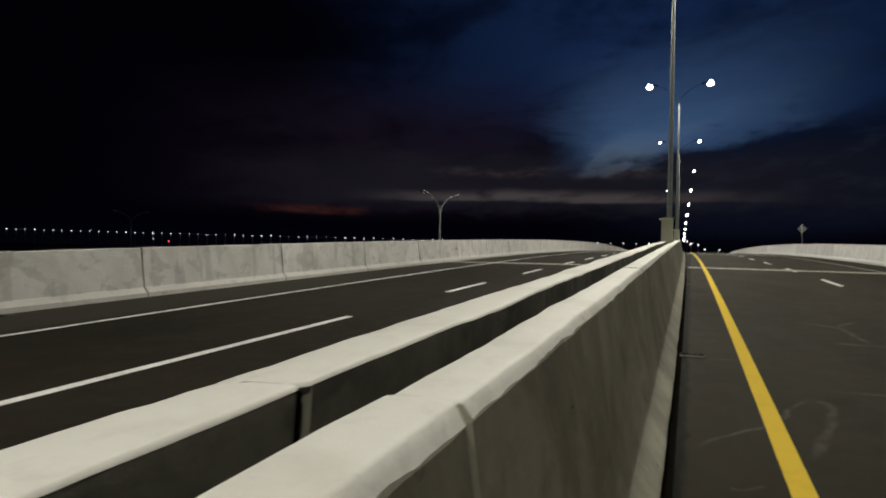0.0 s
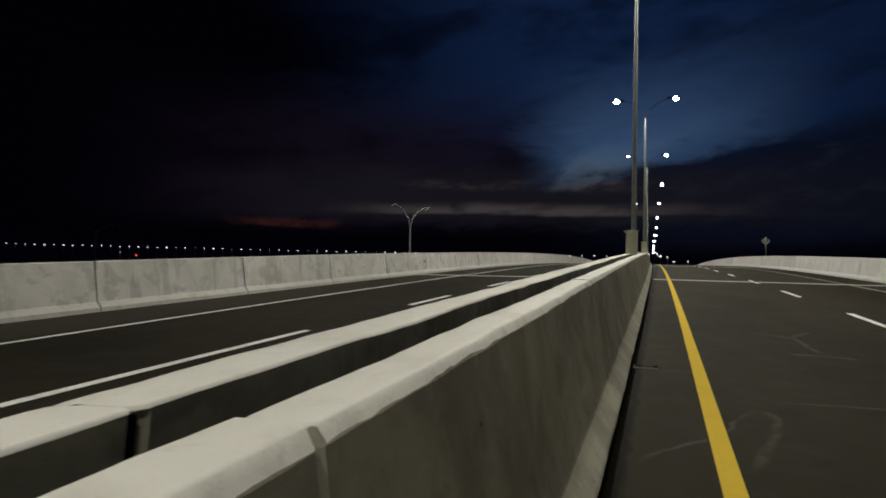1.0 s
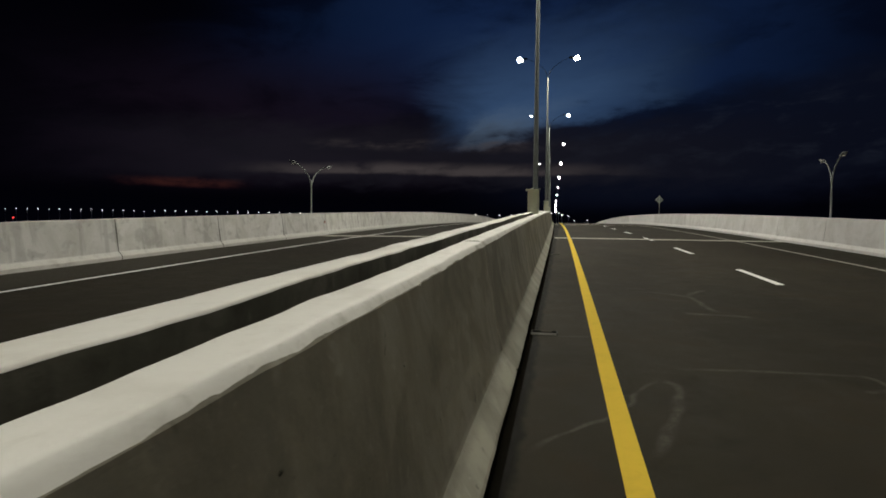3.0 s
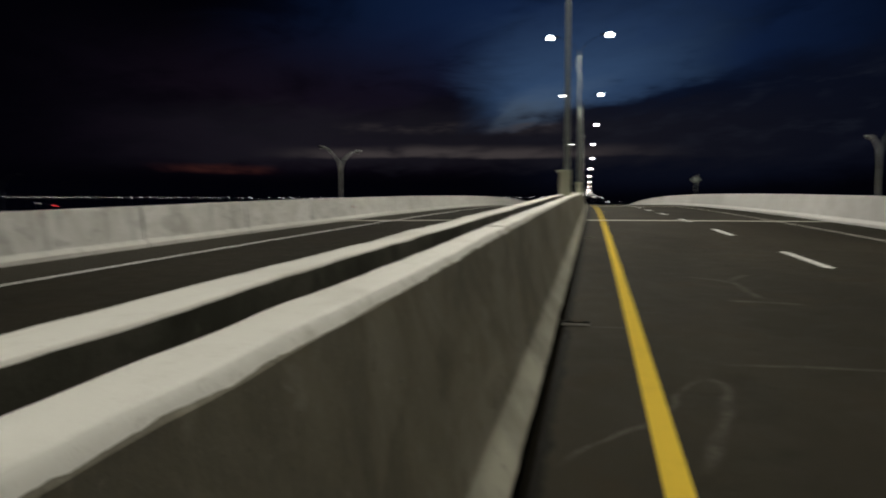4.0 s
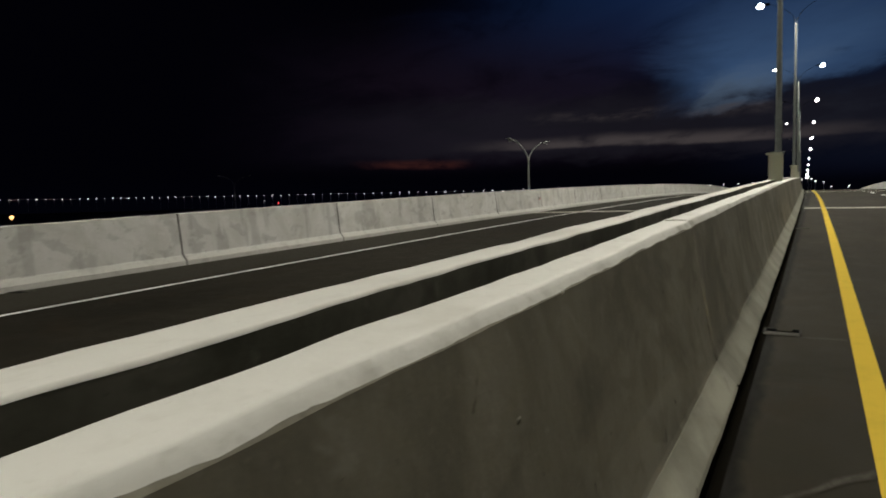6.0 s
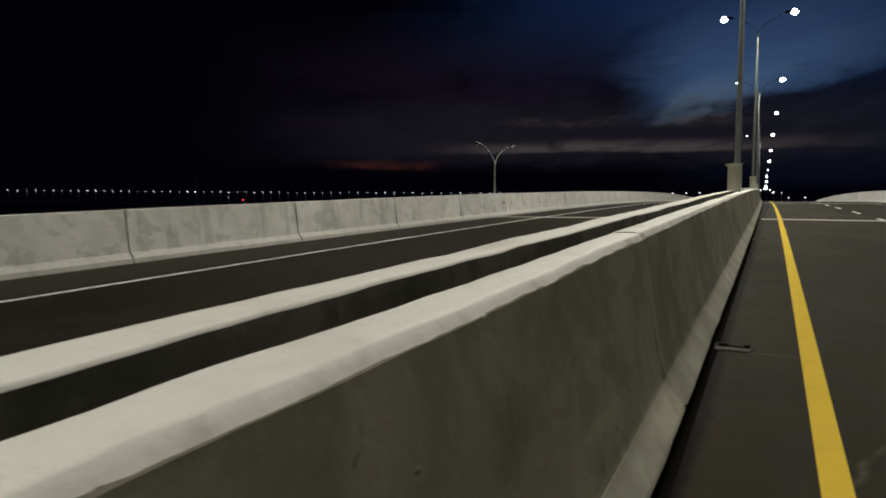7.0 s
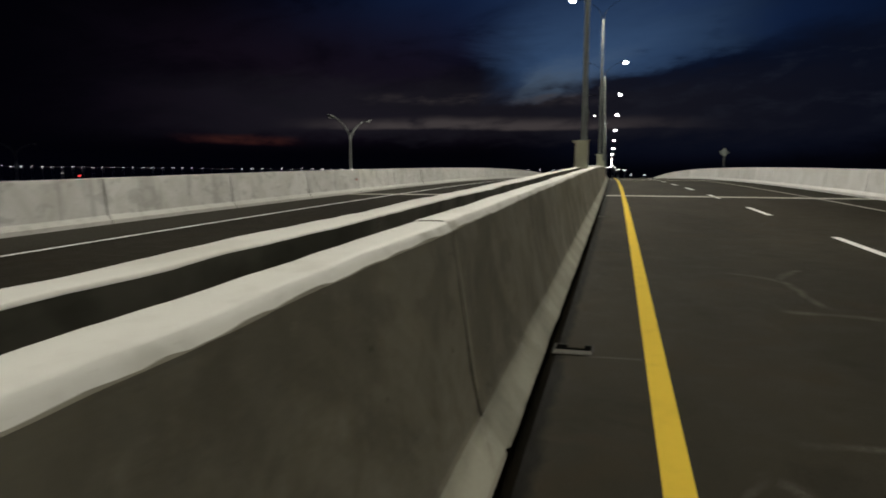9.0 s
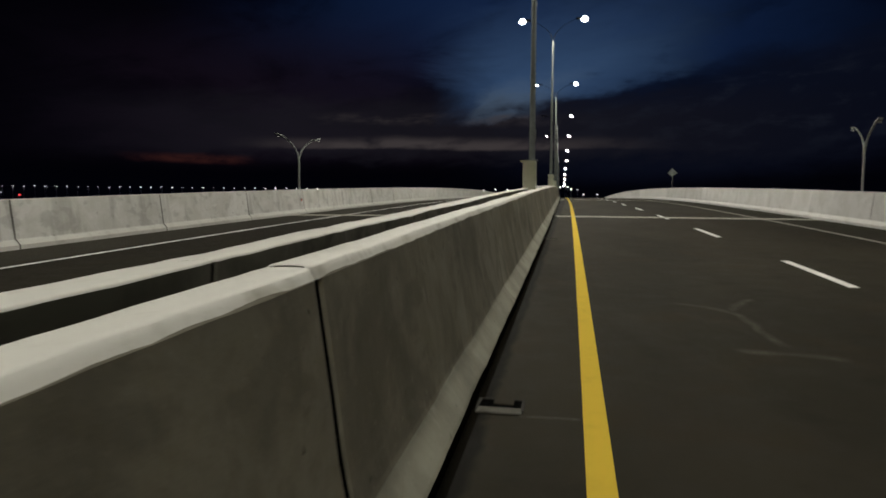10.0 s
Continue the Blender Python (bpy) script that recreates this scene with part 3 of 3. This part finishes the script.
def parapet(sec, side, y0, y1, seed):
    slit = 0.026 if side > 0 else 0.015
    ys = with_ends(y0 + slit, y1 - slit)
    thing = new("parapet", upright(sweep("parapet", sec, ys, M_PARAPET_W if side > 0 else M_PARAPET_E, wobble=0.006, seed=seed)))
    tagged(thing, "grey concrete bridge parapet, blotched with dark stains" if side > 0 else "pale clean concrete bridge parapet", "parapet", "edge parapets", "structure")
    foot = [(sec[1][0] + side * 0.003, -0.06), (sec[1][0] + side * 0.003, sec[1][1])] + kerb_face(sec, side)[1:]
    child("kerb_slope", upright(sweep("kerb_slope", foot, ys, M_FOOT if side > 0 else M_FOOT_E, closed=False, wobble=0.006, seed=seed)), thing, "whiter sloped foot")
    return thing


k = -13
while PAR_JOINT + 4.99 * k < LAST - 6:
    y0 = PAR_JOINT + 4.99 * k
    parapet(LEFT_PARAPET, 1, y0, y0 + 4.99, k * 1.93 + 40)
    parapet(RIGHT_PARAPET, -1, y0, y0 + 4.99, k * 2.37 + 70)
    k += 1


# ---- road markings ----
def stripe(name, x, width, y0, y1, mat, label, group="", z=0.004):
    zz = -0.0046 * max(0.0, abs(x - MID_X) - 1.25) + z
    ys = stations(y0, y1)
    ob = new(name, upright(sweep(name, [(x - width / 2, zz - 0.006), (x - width / 2, zz), (x + width / 2, zz), (x + width / 2, zz - 0.006)], ys, mat, wobble=0.0, seed=x)))
    return tagged(ob, label, "road marking", group, "structure")


stripe("yellow_line", 0.722, 0.135, FIRST, 230, M_YELLOW, "solid yellow edge line beside the median barrier")
stripe("edge_line", 7.25, 0.13, FIRST, 230, M_EDGE_LINE, "dusty worn white edge line along the parapet")
stripe("edge_line", -8.27, 0.092, FIRST, 230, M_WHITE, "solid white edge line along the parapet")
for i in range(-9, 26):
    y = 13.2 + 7.45 * i
    stripe("lane_dash", 4.12 - 0.010 * max(-1.0, min(y - 13.2, 30.0)), 0.13, y + 0.10, y + 2.88, M_WHITE, "short worn white lane dash on asphalt", "lane dashes")
    if i >= 0:
        stripe("lane_dash", -5.08, 0.13, 14.2 + 7.37 * i, 17.15 + 7.37 * i, M_WHITE, "short worn white lane dash on asphalt", "lane dashes")
stripe("lane_line", -5.05, 0.13, FIRST, 9.5, M_WHITE, "solid white lane line that ends before the dashes")
# expansion joints across both carriageways
for y in (29.2, 59.2, -30.8):
    for x0, x1 in ((0.12, 9.1), (-10.36, -1.33)):
        ob = new("expansion_joint", flat("expansion_joint", x0, x1, 0.005, M_EXPANSION, y - 0.35, y + 0.35, depth=0.012))
        tagged(ob, "pale mortar expansion joint across the carriageway", "expansion joint", "expansion joints", "structure")


# ---- street lamps along the median ----
def arm_curve(s):
    """The way of a curved arm from the fork outwards."""
    return [Vector((s * (0.04 + 1.55 * u ** 1.9), 0, -1.45 + 1.55 * u ** 0.8)) for u in (i / 10 for i in range(11))]


def build_lamp(height, lit, name, label, group, west=1.0):
    lamp = new(name)
    tagged(lamp, label, "street lamp", group)
    steel = M_POLE if lit else M_SIDE
    bm = bmesh.new()
    tube(bm, [Vector((0, 0, 0)), Vector((0, 0, 0.02)), Vector((0, 0, height - 1.5)), Vector((0, 0, height - 1.35))], [0.088, 0.084, 0.052, 0.045], 16)
    part("pole", bm, steel, lamp, "tapered galvanised steel pole", True)
    bm = bmesh.new()
    box(bm, (0.34, 0.34, 0.03), (0, 0, 0.015), 0.006)
    part("base_plate", bm, steel, lamp)
    bm = bmesh.new()
    box(bm, (0.02, 0.10, 0.34), (0.095, 0, 0.75), 0.004)
    part("hatch", bm, steel, lamp, "service hatch")
    for s in (-1, 1):
        bm = bmesh.new()
        tube(bm, [v + Vector((0, 0, height)) for v in arm_curve(s)], [(0.022 if lit else 0.055) - 0.001 * i for i in range(11)], 12)
        part("arm", bm, M_ARM if lit else steel, lamp, "curved arm", True)
        bm = bmesh.new()
        box(bm, (0.86, 0.38, 0.09) if lit else (0.66, 0.28, 0.09), (s * (ARM - 0.13), 0, height + 0.09), 0.03)
        if not lit:
            bmesh.ops.rotate(bm, verts=bm.verts, cent=(s * 1.7, 0, height + 0.09), matrix=Matrix.Rotation(radians(-14 * s), 3, "Y"))
        head = part("lamp_head", bm, M_ARM if lit else steel, lamp, "flat luminaire head")
        bm = bmesh.new()
        bmesh.ops.create_uvsphere(bm, u_segments=16, v_segments=8, radius=1.0)
        on = lit and (s > 0 or west > 0)
        size = west if s < 0 and on else 1.0
        rx, ry, rz = (0.235 * size, 0.21 * size, 0.185 * size) if on else (0.16, 0.09, 0.04)
        for v in bm.verts:
            v.co = Vector((v.co.x * rx + s * ARM, v.co.y * ry, v.co.z * rz + height + 0.04))
        part("lens", bm, M_LENS if on else M_UNLIT, head, "bright white lens" if on else "dark lens", True)
    return lamp


def build_pedestal():
    ped = new("lamp_pedestal")
    tagged(ped, "grey-green painted concrete pedestal on the median", "pedestal", "lamp pedestals")
    bm = bmesh.new()
    box(bm, (0.370, 0.42, 0.82), (0.046, 0, 0.41), 0.015)
    part("shaft", bm, M_GREENISH, ped)
    bm = bmesh.new()
    box(bm, (0.415, 0.46, 0.045), (-0.002, 0, 0.812), 0.008)
    part("top_slab", bm, M_GREENISH, ped)
    return ped


PED_BASE, PED_TOP = 1.055, 1.89
lamps, ped0 = {}, None
for k in range(-3, 12):
    y = POLE_Y + POLE_STEP * k
    base = on_road(MID_X - 0.03, y, PED_BASE)
    foot = on_road(MID_X + (0.075 if k == 0 else 0.0), y, PED_TOP)
    west = 1.0 if k <= 1 else 0.62 if k in (2, 4) else 0.0
    if west not in lamps:
        told = "tall galvanised double-arm street lamp, lit" if west else "tall galvanised double-arm street lamp, one head lit"
        lamps[west] = build_lamp(LAMP_H - PED_TOP - 0.05, True, "street_lamp", told, "median street lamps", west)
        lamps[west].location = foot
    else:
        copy_thing(lamps[west], Matrix.Translation(foot))
    if ped0 is None:
        ped0 = build_pedestal()
        ped0.location = base
    else:
        copy_thing(ped0, Matrix.Translation(base))
    if k <= 5:
        for s in (-1, 1):
            if s > 0 or k in (-3, -2, -1, 0, 1, 2, 4):
                lamp_light(on_road(MID_X + s * ARM, y, LAMP_H - 0.26), (0.52 if s > 0 else 0.60) if k == -1 else 1.0, s)

# unlit lamps of the same kind on the lower side roads
side_lamps = [(-17.95, 47.1, 74), (16.4, 44.7, -94.6), (-71.0, 68.5, 60)]
first = None
for x, y, turn in side_lamps:
    m = pose(x, y, -6.6, 0, 0, turn)
    if first is None:
        first = build_lamp(12.15, False, "side_road_lamp", "unlit galvanised double-arm lamp on a lower road", "side road lamps")
        first.matrix_basis = m
    else:
        copy_thing(first, m)
# the lower roads that they stand on
for x, name in ((-17.6, "side_road_west"), (16.7, "side_road_east")):
    bm = bmesh.new()
    box(bm, (7.0, 360, 0.6), (x, 110, -6.9), 0.05)
    tagged(part(name, bm, M_DECK, None), "lower concrete side road beyond the parapet, unlit", "road", kind="structure")


# ---- road sign on the parapet, seen from behind ----
def build_sign():
    s = new("road_sign")
    tagged(s, "diamond-shaped metal road sign seen from its grey back", "road sign")
    bm = bmesh.new()
    tube(bm, [Vector((0, 0, -1.30)), Vector((0, 0, 0.42))], [0.035, 0.035], 10)
    part("post", bm, M_STEEL, s, smooth=True)
    bm = bmesh.new()
    box(bm, (0.54, 0.012, 0.54), (0, 0, 0), 0.004)
    bmesh.ops.rotate(bm, verts=bm.verts, cent=(0, 0, 0), matrix=Matrix.Rotation(radians(45), 3, "Y"))
    for v in bm.verts:
        v.co.y += 0.045
    part("plate", bm, M_POLE, s, "grey aluminium back")
    for z in (-0.15, 0.15):
        bm = bmesh.new()
        box(bm, (0.34, 0.02, 0.035), (0, 0.03, z), 0.003)
        part("bracket", bm, M_STEEL, s)
    return s


build_sign().location = on_road(9.46, 63.5, 2.28)


# ---- gutter drains ----
def build_drain():
    d = new("gutter_drain")
    tagged(d, "small sunken iron gutter drain at the barrier foot", "drain", "gutter drains")
    bm = bmesh.new()
    for sx, sy, cx, cy in ((0.28, 0.02, 0.0, 0.178), (0.02, 0.21, -0.135, 0.075), (0.02, 0.21, 0.135, 0.075)):
        box(bm, (sx, sy, 0.012), (cx, cy, -0.002), 0.003)
    part("frame", bm, M_DARK, d)
    bm = bmesh.new()
    # a flat black plate, drawn for the shade down in the sump
    box(bm, (0.25, 0.15, 0.004), (0, 0.095, -0.001), 0.0)
    part("sump", bm, M_RECESS, d, "black plate standing in for the shade of the open sump")
    bm = bmesh.new()
    box(bm, (0.125, 0.105, 0.014), (0.015, 0.125, 0.000), 0.006)
    part("silt", bm, M_ASPHALT_R, d, "brown silt packed in the sump")
    bm = bmesh.new()
    box(bm, (0.27, 0.105, 0.006), (0.0, -0.035, -0.001), 0.002)
    grate = part("grate", bm, M_GRATE, d, "grey ribbed grate")
    for i in range(4):
        bm = bmesh.new()
        box(bm, (0.26, 0.008, 0.004), (0.0, -0.080 + 0.028 * i, 0.003), 0.001)
        part("rib", bm, M_GRATE, grate)
    return d


drain0 = None
for i in range(-2, 6):
    p = on_road(0.165, 8.03 + 11.3 * i, 0.005)
    if drain0 is None:
        drain0 = build_drain()
        drain0.location = p
    else:
        copy_thing(drain0, Matrix.Translation(p))


copy_thing(drain0, pose(*on_road(-10.22, 7.45, -0.035), 0, 0, 180))


# ---- small reflector on the west parapet ----
reflector = new("reflector")
tagged(reflector, "small dark red reflector fixed to the pale parapet", "reflector")
reflector.location = on_road(-10.535, 30.35, 0.54)
bm = bmesh.new()
box(bm, (0.03, 0.16, 0.13), (0, 0, 0), 0.008)
part("housing", bm, M_DARK, reflector)
bm = bmesh.new()
box(bm, (0.012, 0.11, 0.08), (0.018, 0, 0), 0.004)
part("lens", bm, M_REFLECT, reflector, "red plastic lens")


# ---- the far road across the water, with its row of lamps ----
def far_lamp_mesh():
    bm = bmesh.new()
    tube(bm, [Vector((0, 0, -11.5)), Vector((0, 0, -0.3))], [0.12, 0.08], 8)
    return bm


far0, az = None, -80.0
far_pts = []
while az < 2.6:
    u = (az + 55.0) / 57.0
    d = 640.0 - 200.0 * max(0.0, u)
    z = 1.45 + d * math.tan(radians(0.83 if az < 0.9 else 0.44))
    far_pts.append(Vector((d * math.sin(radians(az)), d * math.cos(radians(az)), z)))
    az += 0.56 + 0.55 * max(0.0, u)
for p in far_pts:
    if far0 is None:
        far0 = new("far_street_lamp")
        tagged(far0, "tiny lit street lamp far away across the water", "street lamp", "far street lamps")
        part("pole", far_lamp_mesh(), M_STEEL, far0)
        bm = bmesh.new()
        bmesh.ops.create_uvsphere(bm, u_segments=10, v_segments=6, radius=0.30)
        part("lamp_head", bm, M_FAR_LAMP, far0, "bright white lamp head", True)
        far0.location = p
    else:
        copy_thing(far0, Matrix.Translation(p))
for az, el in ((-0.50, 1.22), (-0.30, 1.05), (0.0, 0.90), (-0.92, 1.02), (0.52, 0.80)):
    d = 430.0
    copy_thing(far0, Matrix.Translation((d * math.sin(radians(az)), d * math.cos(radians(az)), 1.45 + d * math.tan(radians(el)))))
n = len(far_pts)
verts, faces = [], []
for i, p in enumerate(far_pts):
    q = far_pts[min(i + 1, n - 1)] - far_pts[max(i - 1, 0)]
    side = Vector((q.y, -q.x, 0)).normalized() * 5.0
    for s, dz in ((-1, -11.5), (1, -11.5), (1, -13.0), (-1, -13.0)):
        verts.append(Vector((p.x + s * side.x, p.y + s * side.y, p.z + dz)))
for i in range(n - 1):
    for j in range(4):
        faces.append((4 * i + j, 4 * i + (j + 1) % 4, 4 * i + 4 + (j + 1) % 4, 4 * i + 4 + j))
far_deck = new("far_viaduct", upright(mesh_from("far_viaduct", verts, faces, M_DECK)))
tagged(far_deck, "long dark concrete viaduct far across the water", "viaduct", kind="structure")


def beacon(name, az, el, d, r, mat, label):
    ob = new(name)
    tagged(ob, label, "lamp")
    p = Vector((d * math.sin(radians(az)), d * math.cos(radians(az)), 1.45 + d * math.tan(radians(el))))
    ob.location = p
    bm = bmesh.new()
    tube(bm, [Vector((0, 0, -16.0 - p.z)), Vector((0, 0, -r * 0.9))], [0.10, 0.07], 8)
    part("mast", bm, M_STEEL, ob)
    bm = bmesh.new()
    bmesh.ops.create_uvsphere(bm, u_segments=12, v_segments=8, radius=r)
    part("bulb", bm, mat, ob, smooth=True)
    return ob


beacon("red_beacon", -43.3, 0.18, 420.0, 0.5, M_RED, "small red warning lamp on a mast over the water")
beacon("dim_lamp", -44.43, 0.37, 420.0, 0.35, M_DIM, "small dim white lamp on a mast over the water")
beacon("amber_lamp", -62.4, -0.44, 300.0, 0.75, M_AMBER, "warm amber lamp on a mast over the water")

# ---- faint dust lines wandering over the east carriageway ----
def dust_line(pts, width):
    bm = bmesh.new()
    uv = bm.loops.layers.uv.new("across")
    fine = []
    for i in range(len(pts) - 1):
        a, p, q, c = pts[max(i - 1, 0)], pts[i], pts[i + 1], pts[min(i + 2, len(pts) - 1)]
        for j in range(8):
            u = j / 8
            fine.append(tuple(0.5 * (2 * p[n] + (q[n] - a[n]) * u + (2 * a[n] - 5 * p[n] + 4 * q[n] - c[n]) * u * u + (3 * p[n] - a[n] - 3 * q[n] + c[n]) * u ** 3) for n in (0, 1)))
    fine.append(pts[-1])
    rows, last = [], len(fine) - 1
    for i, (x, y) in enumerate(fine):
        a, c = fine[max(i - 1, 0)], fine[min(i + 1, last)]
        d = Vector((c[0] - a[0], c[1] - a[1], 0)).normalized()
        w = width * (1.0 + 0.6 * noise.noise((x * 3, y * 3, 1.7)))
        off = 0.03 * noise.noise((x * 5, y * 5, 4.2))
        z = -0.0046 * max(0.0, abs(x - MID_X) - 1.25) + 0.0015
        rows.append([bm.verts.new(on_road(x + (q + off) * d.y, y - (q + off) * d.x, z)) for q in (-w, w)])
    for i, (p, q) in enumerate(zip(rows, rows[1:])):
        f = bm.faces.new((p[0], p[1], q[1], q[0]))
        for loop, across, along in zip(f.loops, (0, 1, 1, 0), (i, i, i + 1, i + 1)):
            loop[uv].uv = (across, along / last)
    bm.normal_update()
    if sum(f.normal.z for f in bm.faces) < 0:
        bmesh.ops.reverse_faces(bm, faces=bm.faces)
    ob = part("dust_line", bm, M_FAINT, None)
    tagged(ob, "faint pale dust line winding over brown asphalt", "dust line", "dust lines", "structure")


dust_line([(0.14, 4.61), (0.43, 5.06), (0.73, 5.46), (0.90, 5.94), (1.11, 6.42)], 0.035)
dust_line([(1.05, 6.40), (1.22, 6.22), (1.13, 5.66), (1.03, 5.26), (0.82, 4.60)], 0.055)
dust_line([(1.25, 6.74), (1.91, 6.80), (2.50, 6.81), (2.80, 6.74), (2.86, 6.15)], 0.06)
dust_line([(2.58, 6.28), (2.73, 6.37), (2.83, 6.28)], 0.09)
dust_line([(1.65, 11.75), (2.01, 11.55), (2.24, 11.20), (2.28, 10.47), (2.34, 9.80)], 0.075)
dust_line([(2.62, 12.2), (2.38, 11.8), (2.20, 11.30)], 0.07)
dust_line([(1.85, 9.73), (2.28, 9.70), (2.70, 9.59)], 0.10)
dust_line([(0.34, 3.98), (0.44, 4.00), (0.55, 4.10)], 0.03)
dust_line([(0.26, 7.93), (0.45, 7.93), (0.66, 7.96)], 0.035)
dust_line([(0.26, 19.23), (0.45, 19.23), (0.66, 19.26)], 0.035)
